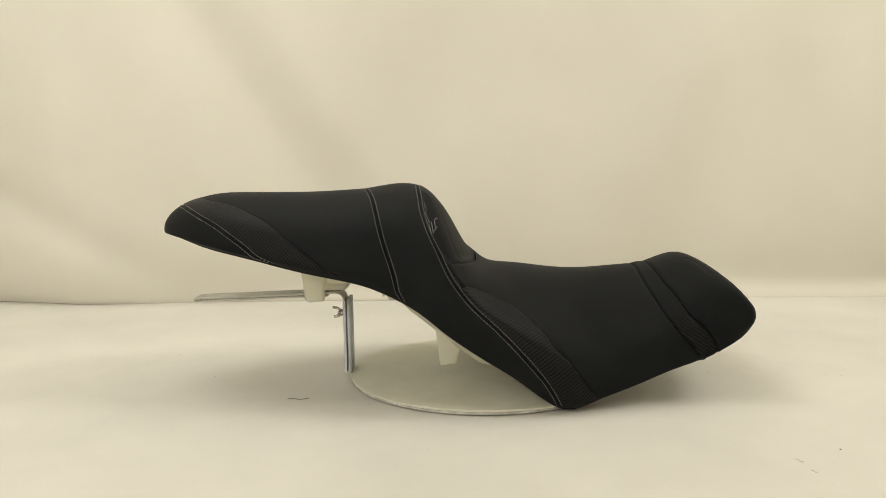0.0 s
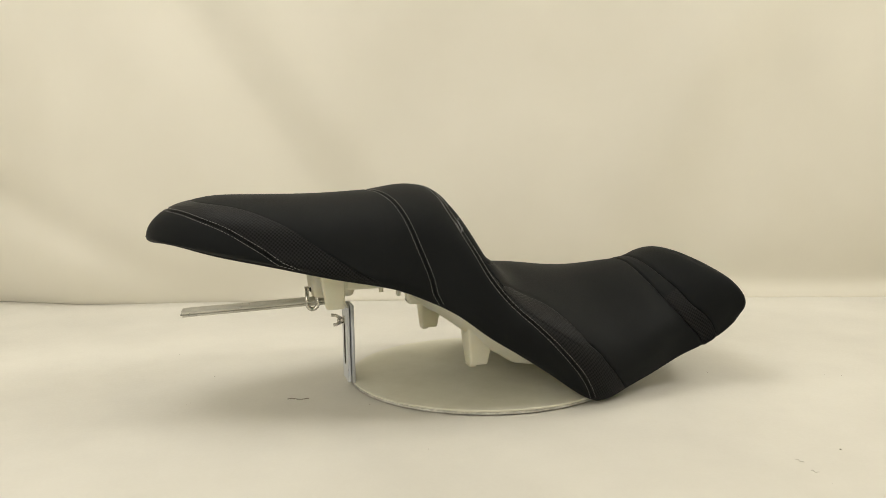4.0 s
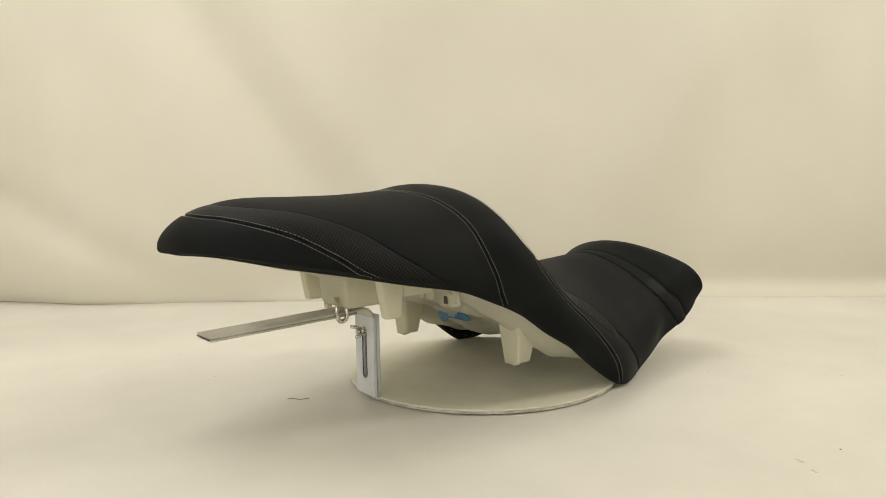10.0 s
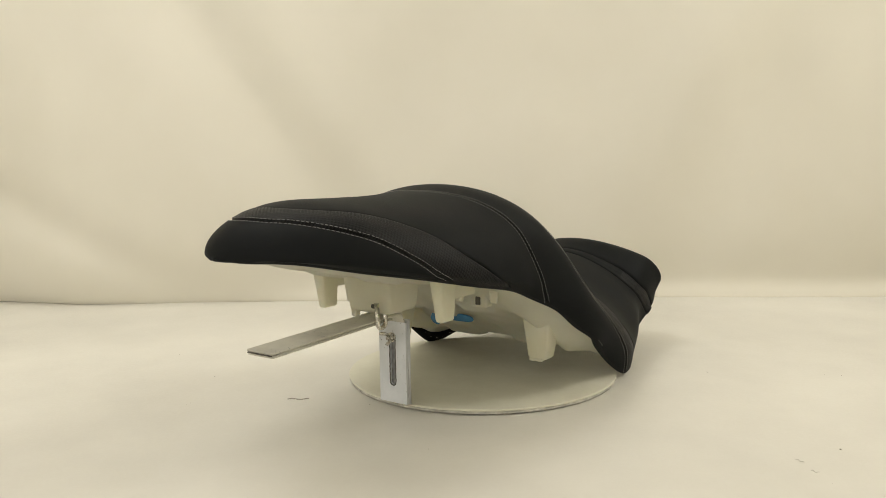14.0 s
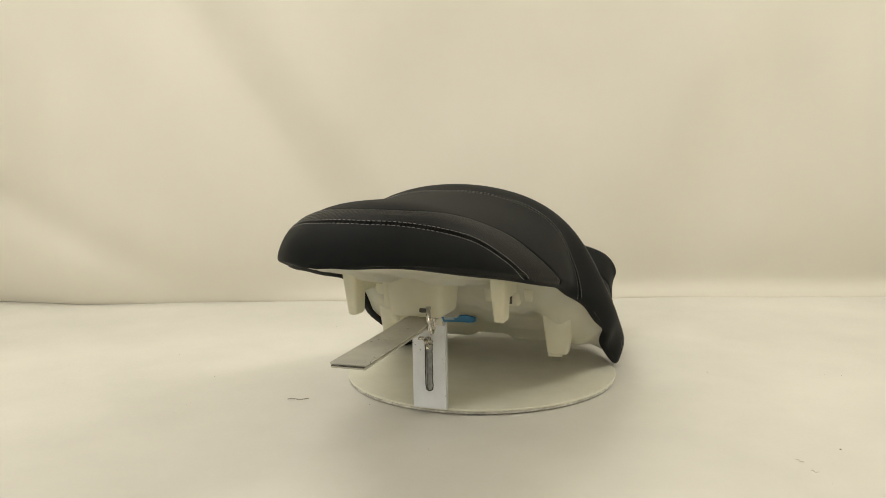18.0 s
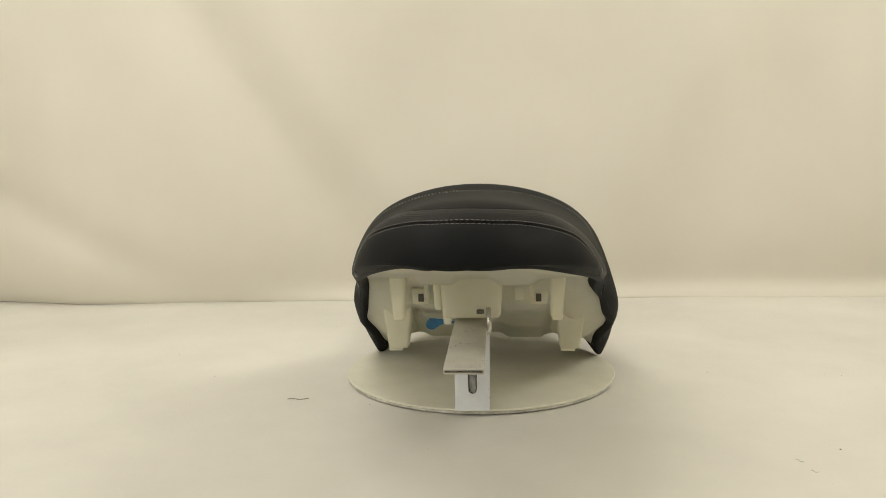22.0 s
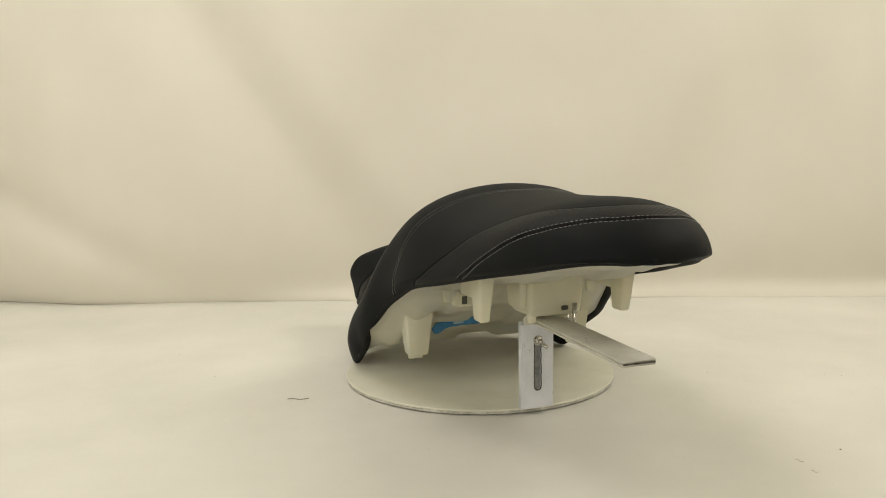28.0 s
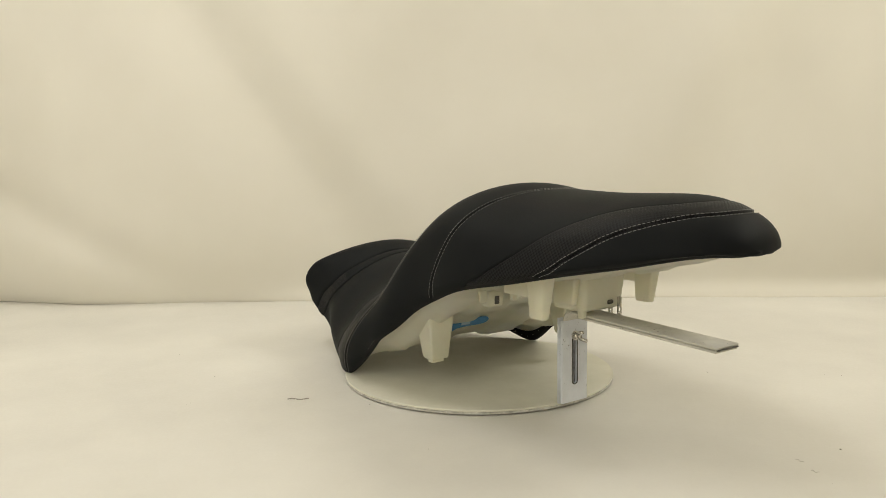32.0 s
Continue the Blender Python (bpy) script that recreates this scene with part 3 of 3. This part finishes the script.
def staple_mesh():
    me = bpy.data.meshes.new("staple")
    bm = bevelled_box(0.0034, 0.0005, 0.0009, 0.0002, 1, centre=(0, 0, -0.0005))
    bm.to_mesh(me)
    bm.free()
    me.materials.append(STEEL)
    return me


STAPLE = staple_mesh()


def hem():
    """The skin's edge, rolled under and pulled inwards."""
    for sg in (-1, 1):
        s = np.unique(np.concatenate([np.linspace(0.0, NK - 1.0, 260), np.linspace(16.4, 17.6, 40)]))
        e = skin(s, sg)
        swell = 0.0022 * np.exp(-((s - 17.03) / 0.21) ** 4) - 0.0014 * (np.exp(-((s - 16.75) / 0.07) ** 2) + np.exp(-((s - 17.31) / 0.07) ** 2))
        e = e + skin_normal(s, np.full(len(s), float(sg))) * swell[:, None]
        mid = spline_at(MID_Y, s)
        wid = np.minimum(1.0, np.abs(e[:, 1] - mid) / 0.05)
        tang = np.gradient(e, axis=0)
        tang[:, 2] = 0
        tang /= np.linalg.norm(tang, axis=1, keepdims=True) + 1e-12
        inward = np.stack([tang[:, 1], -tang[:, 0], 0 * tang[:, 0]], 1) * sg
        rows = []
        deep = np.clip((e[:, 0] + 0.27) / 0.09, 0, 1) * np.clip((0.05 - e[:, 0]) / 0.08, 0, 1)
        for a, b in ((0.0, 0.0), (0.0012, -0.0022), (0.0038, -0.0034), (0.0065, -0.0026), (0.0100, 0.0010), (0.0140, 0.0070), (0.0165, 0.0150), (0.0170, 0.0240)):
            a, b = a * (1 + 0.75 * deep * (a > 0.012)), b * (1 + 1.3 * deep * (b > 0.0))
            rows.append(e + inward * (a * wid)[:, None] + np.array([0, 0, 1.0]) * (b * wid)[:, None])
        p = np.stack(rows, 0)
        f = grid_faces(len(rows), len(s))
        for k in range(46, 176, 4):
            at = rows[4][k] * 0.35 + rows[5][k] * 0.65
            flat = rows[5][k] - rows[4][k]
            t = Vector(tang[k])
            n = t.cross(Vector(flat)).normalized() * sg
            m = Matrix((t, n.cross(t), n)).transposed().to_4x4()
            m.translation = Vector(at) + n * 0.0002 * random.uniform(0, 1)
            ob = new("staple", STAPLE)
            ob.parent = seat
            ob.matrix_basis = m @ pose(0, 0, 0, 0, 0, random.uniform(-9, 9))
        array_part("hem", p.reshape(-1, 3), [q if sg > 0 else q[::-1] for q in f], VINYL_HEM, seat, "black vinyl edge stapled under the base")


hem()


def foam_core():
    """The dark foam close under the skin."""
    s, u = np.linspace(2.0, NK - 2.6, 110), np.linspace(-0.97, 0.97, 81)
    ss, uu = np.meshgrid(s, u, indexing="ij")
    p = skin(ss, uu) - skin_normal(ss, uu) * 0.0110
    array_part("foam_core", p.reshape(-1, 3), grid_faces(len(s), len(u)), VINYL_HEM, seat, "dark foam core under the vinyl")


foam_core()


def tail_underside():
    """The vinyl drawn under the tail as far as the plastic base."""
    s = np.linspace(0.0, 3.75, 40)
    q = np.linspace(-1, 1, 25)
    e0, e1 = skin(s, -1.0), skin(s, 1.0)
    p = e0[:, None] + (e1 - e0)[:, None] * (0.5 + 0.5 * q)[None, :, None]
    bulge = (1 - q ** 4)[None] * np.minimum(1, s / 1.5)[:, None]
    wob = np.array([noise.noise((a * 30, b * 22, 5.0)) for a, b, c in p.reshape(-1, 3)]).reshape(bulge.shape)
    sag = np.clip((s - 1.2) / 1.2, 0, 1)[:, None]
    p[..., 2] += -0.0002 + (1 - q ** 2)[None] * -0.0012 * (1 - sag) * np.minimum(1, s / 0.5)[:, None] + bulge * sag * (0.0030 + 0.0020 * wob) + 0.010 * np.clip((s - 2.7) / 0.8, 0, 1)[:, None] * (1 - q ** 8)[None]
    p = np.concatenate([np.broadcast_to(TIP, (1, len(q), 3)), p])
    array_part("tail_underside", p.reshape(-1, 3), [f[::-1] for f in grid_faces(len(s) + 1, len(q))], VINYL, seat, "wrinkled black vinyl drawn under the tail")


tail_underside()


def stitch_rows(curve, side, gap=0.0027, length=0.0029, pitch=0.0043, lift=0.0002, r=0.00034):
    """A row of lock stitches beside a seam, each a small rounded rod lying on the skin."""
    u = np.linspace(-0.999, 0.999, 3000)
    c = skin(curve(u), u)
    n = skin_normal(curve(u), u)
    t = np.gradient(c, axis=0)
    t /= np.linalg.norm(t, axis=1, keepdims=True) + 1e-12
    b = np.cross(n, t)
    line = c + b * gap * side + n * lift
    run = np.concatenate([[0], np.cumsum(np.linalg.norm(np.diff(line, axis=0), axis=1))])
    verts, faces = [], []
    k = 0.0006
    while k < run[-1] - 0.0034:
        ln = length * random.uniform(0.9, 1.08)
        ends = [np.array([np.interp(k + d, run, line[:, i]) for i in range(3)]) for d in (0, ln)]
        i = min(int(np.searchsorted(run, k)), len(u) - 1)
        nn, bb, tt = n[i], b[i], ends[1] - ends[0]
        base = len(verts)
        for f, sc, dn in ((-0.02, 0.35, -0.5), (0.12, 0.95, 0.0), (0.88, 0.95, 0.0), (1.02, 0.35, -0.5)):
            for a in range(6):
                q = a * math.pi / 3
                verts.append(ends[0] + tt * f + (nn * (math.cos(q) * sc + dn) + bb * math.sin(q) * sc) * r)
        for ring in range(3):
            for a in range(6):
                o = base + ring * 6
                faces.append((o + a, o + (a + 1) % 6, o + 6 + (a + 1) % 6, o + 6 + a))
        k += pitch * random.uniform(0.96, 1.04)
    ob = array_part("stitching", verts, faces, THREAD, seat, "row of light grey thread stitches")
    ob["kind"] = "stuff"


for curve in (seam_tail, seam_band, seam_front):
    for side in (-1, 1):
        stitch_rows(curve, side)


def patch_on_skin(name, s0, u0, pts, material, thick=0.0009, lift=0.0):
    """A small raised embroidered shape laid on the skin round (s0, u0), outline in metres along and across."""
    o, n = skin(np.array([s0]), np.array([u0]))[0], skin_normal(np.array([s0]), np.array([u0]))[0]
    a = skin(np.array([s0 + 0.05]), np.array([u0]))[0] - o
    a /= np.linalg.norm(a)
    b = np.cross(n, a)
    o = o + n * lift
    ring = [o + a * q[0] + b * q[1] - n * 0.0006 for q in pts]
    top = [o + a * (q[0] * 0.94) + b * (q[1] * 0.94) + n * thick for q in pts]
    k = len(pts)
    faces = [tuple(range(k, 2 * k))] + [(i, (i + 1) % k, k + (i + 1) % k, k + i) for i in range(k)]
    return array_part(name, ring + top, faces, material, seat, "silver grey embroidered mark", smooth=False)


def satin_strip(s0, u0, s1, u1, half=0.0040):
    """A short satin-stitched bar that follows the bolster's hollow face."""
    k, v = np.linspace(0, 1, 9), np.array((-1.0, -0.7, 0.0, 0.7, 1.0))
    s = (s0 + (s1 - s0) * k)[:, None] + 0 * v[None]
    u = (u0 + (u1 - u0) * k)[:, None] + half * v[None] * (1 - 0.5 * (2 * k - 1) ** 4)[:, None]
    p = skin(s, u)
    q = np.linspace(-SPLIT, SPLIT, 200)
    d = seam_distance(p, seam_front(q), q)
    off = -hollow(d, seam_distance(p, seam_foot(q), q), u) + 0.0006 * np.tanh(d / 0.02) + np.array((-0.0006, 0.0006, 0.0008, 0.0006, -0.0006))[None]
    p = p + skin_normal(s, u) * off[..., None]
    array_part("embroidery", p.reshape(-1, 3), grid_faces(9, 5), EMBROIDERY, seat, "silver grey embroidered mark")


# embroidered mark on the bolster: a small winged shape over three upright bars
for row in ((9.14, -.165, 9.26, -.205), (9.22, -.165, 9.24, -.215), (9.30, -.195, 9.24, -.170), (9.27, -.205, 9.40, -.235), (9.40, -.235, 9.46, -.250),
            (9.46, -.262, 9.56, -.296), (9.52, -.240, 9.63, -.285), (9.63, -.285, 9.66, -.262), (9.58, -.222, 9.66, -.258), (9.66, -.208, 9.60, -.215), (9.70, -.250, 9.66, -.270)):
    satin_strip(*row)

# a faint dark mark on the tail panel, as plain bars
for k in range(6):
    ln = (.0022, .0030, .0022, .0030, .0026, .0022)[k]
    patch_on_skin("tail_mark", 1.60 + 0.15 * k, .368 + .005 * k, [(-ln, -.0016), (ln, -.0016), (ln, .0016), (-ln, .0016)], VINYL_HEM, 0.00012)["label"] = "dark tone-on-tone embroidered bar"

# ---- the milky plastic seat base with its feet, latch and tag ----
PAN_X = (-.421, -.39, -.34, -.28, -.22, -.17, -.128, -.113, -.085, -.040, -.018, .002, .035, .070, .12, .18, .25, .30, .34)
PAN_Z = (.1960, .1915, .1800, .1665, .155, .150, .145, .119, .103, .087, .076, .059, .041, .036, .036, .045, .057, .066, .077)


def base_shell():
    s = np.linspace(3.0, NK - 1.6, 150)
    cols = 61
    k = np.linspace(-1, 1, cols)
    verts = []
    for si in s:
        e0, e1 = skin(np.array([si]), np.array([-1.0]))[0], skin(np.array([si]), np.array([1.0]))[0]
        x = e0[0]
        inset = 0.005 + 0.005 * min(1.0, max(0.0, (x + 0.27) / 0.09)) * min(1.0, max(0.0, (0.05 - x) / 0.08))
        y0, y1 = e0[1] + inset, e1[1] - inset
        ze = 0.5 * (e0[2] + e1[2]) + 0.0045 
        zu = float(np.interp(x, PAN_X, PAN_Z))
        for q in k:
            y = 0.5 * (y0 + y1) + 0.5 * (y1 - y0) * q
            aq = abs(q)
            edge = max(0.0, (aq - 0.70) / 0.30)
            z = zu + (ze - zu) * edge ** 1.6
            # the tub's side walls hang lower beside the feet
            z -= 0.024 * math.exp(-((aq - 0.78) / 0.12) ** 2) * math.exp(-((x + 0.020) / 0.055) ** 2)
            # shallow ribs and swages pressed into the plastic
            k_in = min(1.0, max(0.0, (x + 0.34) / 0.06))
            z += k_in * 0.0022 * math.tanh(6 * math.sin(x * 105)) * (1 - edge) * (0.6 if aq < 0.6 else 0.2)
            z += k_in * 0.0030 * math.tanh(5 * math.cos(q * 9.0)) * (1 - edge)
            z += k_in * 0.002 * noise.noise((x * 14, y * 14, 2.0))
            verts.append((x, y, z))
    return array_part("seat_base", verts, [f[::-1] for f in grid_faces(len(s), cols)], PLASTIC, seat, "milky translucent plastic seat base")


base = base_shell()
SETTLE = pose(0.0028, -0.0023, 0.0008, 0, 0, 2.11)   # how the moulded parts sit under the skin


def foot(x, y, z0, z1, bx, by, tx, ty, lean=0.0, r=0.003):
    """A tapered hollow foot moulded under the base, wider at its top."""
    bm = bevelled_box(bx, by, z1 - z0, r, 3, (tx / bx, ty / by))
    for v in bm.verts:
        v.co.x += lean * (v.co.z / (z1 - z0))
    part("foot", bm, PLASTIC, base, "tapered white plastic foot", at=SETTLE @ pose(x, y, z0))


for sg in (-1, 1):
    foot(-.048, sg * (.1067 if sg > 0 else .1129), .0405, .128, .021, .025, .046, .044, 0.004)
    foot(-.209, sg * .0838, .1110, .160, .021, .011, .030, .017, -0.003)
    # thin webs that tie the feet to the shell
    part("web", bevelled_box(.040, .003, .022, .001), PLASTIC, base, at=SETTLE @ pose(-.175, sg * .0855, .133))
    bulge = bmesh.new()
    bmesh.ops.create_uvsphere(bulge, u_segments=28, v_segments=16, radius=1.0)
    for v in bulge.verts:
        v.co = Vector((v.co.x * .062, v.co.y * .022, v.co.z * .025))
    part("side_bulge", bulge, PLASTIC, base, at=SETTLE @ pose(.022, sg * .109, .066, 0, 12, 0))
    part("side_lobe", bevelled_box(.040, .026, .034, .006, 3, (1.2, 1.0)), PLASTIC, base, at=SETTLE @ pose(.058, sg * .141, .0385))
    # no opening is cut: a dark block gives the slot's inner shade
    part("slot_hole", bevelled_box(.0016, .0065, .0095, .0006), RECESS_SHADE, base, "slot in the plastic, its shade painted as a dark block", at=SETTLE @ pose(-.1215, sg * .0695, .1135))
    part("boss", bevelled_box(.016, .020, .020, .003, 2, (1.2, 1.2)), PLASTIC, base, at=SETTLE @ pose(-.1125, sg * .0695, .1095))
    part("rib", bevelled_box(.004, .010, .024, .001, 2, (1.0, 1.4)), PLASTIC, base, at=SETTLE @ pose(-.126, sg * .047, .116))
    part("rib", bevelled_box(.004, .008, .014, .001, 2, (1.0, 1.4)), PLASTIC, base, at=SETTLE @ pose(-.125, sg * .093, .118))
    part("pin", tube([(-.150, sg * .060, .124), (-.150, sg * .060, .146)], .0028, 12), PLASTIC, base, at=SETTLE)

for sg in (-1, 1):
    part("ledge", bevelled_box(.044, .024, .005, .0015, 2), PLASTIC, base, "thin plastic ledge beside the foot", at=SETTLE @ pose(.030, sg * .128, .0735, 0, 26, 0))
    part("foot_tip", bevelled_box(.009, .018, .006, .0015, 2), PLASTIC, base, at=SETTLE @ pose(-.0535, sg * .110, .0375))
part("latch_box", bevelled_box(.050, .060, .052, .006, 4, (1.20, 1.12)), PLASTIC, base, "square white plastic latch box", at=SETTLE @ pose(-.2020, .0056, .1140))
part("latch_cheek", bevelled_box(.030, .008, .034, .003, 3, (1.3, 1.3)), PLASTIC, base, at=SETTLE @ pose(-.205, .041, .122))
part("latch_nub", bevelled_box(.007, .008, .018, .0022, 3, (1.3, 1.3)), PLASTIC, base, at=SETTLE @ pose(-.2200, .0312, .1072))
# the hole's inner shade is a dark block set into the box
part("latch_hole", bevelled_box(.0030, .0080, .0048, .0014), RECESS_SHADE, base, "latch hole, its shade painted as a dark block", at=SETTLE @ pose(-.2285, -.0035, .1203))
part("latch_hoop", tube(HOOP, 0.0026, 12), STEEL, seat, "bright steel latch hoop", at=SETTLE)

tag_bm = bmesh.new()
TAG = [(-.034, .002), (-.028, -.005), (-.018, -.0075), (.0, -.0075), (.036, -.0065), (.036, .0060), (.0, .0060), (-.014, .0070), (-.021, .0125), (-.027, .0185), (-.034, .0165), (-.037, .0090)]
for turn in range(2):   # round its corners
    TAG = [tuple(0.75 * p + 0.25 * q for p, q in zip(TAG[(i + d) % len(TAG)], TAG[(i + 1 - d) % len(TAG)])) for i in range(len(TAG)) for d in (0, 1)]
lower = [tag_bm.verts.new((a, b, 0)) for a, b in TAG]
upper = [tag_bm.verts.new((a, b, .0012)) for a, b in TAG]
tag_bm.faces.new(lower[::-1])
tag_bm.faces.new(upper)
for i in range(len(TAG)):
    tag_bm.faces.new((lower[i], lower[(i + 1) % len(TAG)], upper[(i + 1) % len(TAG)], upper[i]))
tag = part("blue_tag", tag_bm, BLUE, seat, "bright blue plastic tag under the base", smooth=False, at=SETTLE @ pose(-.0205, .0385, .0700, -58, 0, -90))
part("label_print", bevelled_box(.014, .0055, .0006, 0.0), PALE, tag, "pale printed label", smooth=False, at=pose(-.002, -.001, -.0008))

# ---- crumbs and lint on the floor sheet ----
def lint(x, y, length, turn, name="lint_thread", thick=0.0006):
    pts = [(length * (k / 8 - 0.5), 0.0012 * math.sin(k * 0.9), 0.0006 + 0.0003 * math.sin(k)) for k in range(9)]
    ob = mesh_object(name, tube(pts, thick, 6), LINT)
    ob.matrix_basis = pose(x, y, FLOOR_Z + 0.0002, 0, 0, turn)
    return tagged(ob, "short grey thread lying on the cream floor sheet", "thread", "lint on the floor")


def crumb(x, y, r):
    bm = bmesh.new()
    bmesh.ops.create_icosphere(bm, subdivisions=1, radius=r * 0.75)
    for v in bm.verts:
        v.co *= random.uniform(0.7, 1.25)
        v.co.z *= 0.6
    ob = mesh_object("crumb", bm, LINT)
    ob.matrix_basis = pose(x, y, FLOOR_Z + r * 0.33, 0, 0, random.uniform(0, 180))
    return tagged(ob, "tiny dark crumb on the cream floor sheet", "crumb", "crumbs on the floor")


lint(-.223, -.116, .026, 4)
for x, y, r in ((0.349, -0.273, 0.0016), (0.303, -0.002, 0.0011), (0.303, 0.004, 0.0008), (-0.255, 0.3, 0.0009), (-0.46, 0.103, 0.0010), (-0.564, -0.146, 0.0011), (-0.354, -0.137, 0.0009), (-0.35, -0.131, 0.0008), (-0.362, -0.017, 0.0008), (-0.132, -0.137, 0.0009), (0.452, -0.01, 0.0008), (0.471, -0.016, 0.0009), (0.301, -0.325, 0.0006), (0.305, -0.352, 0.0006), (-0.524, 0.221, 0.0009), (-0.053, -0.275, 0.0008)):
    crumb(x, y, r)
lint(0.298, -0.302, .008, -50, thick=0.00016)
lint(0.301, -0.327, .007, -40, thick=0.00015)


# ---- what moves: the turntable turns with all that stands on it ----
TURN = ((0, 1.19), (2, 9.06), (4, 16.79), (6, 24.36), (8, 31.89), (10, 39.95), (12, 47.83), (14, 55.70), (16, 63.27), (18, 70.89), (20, 78.59), (22, 86.43), (24, 94.32), (26, 102.02), (28, 109.77), (30, 117.81), (32, 125.62))


def motions():
    for carried in (turntable, bracket, seat):
        walk(carried, [(t, pose(0, 0, 0, 0, 0, a)) for t, a in TURN])


motions()
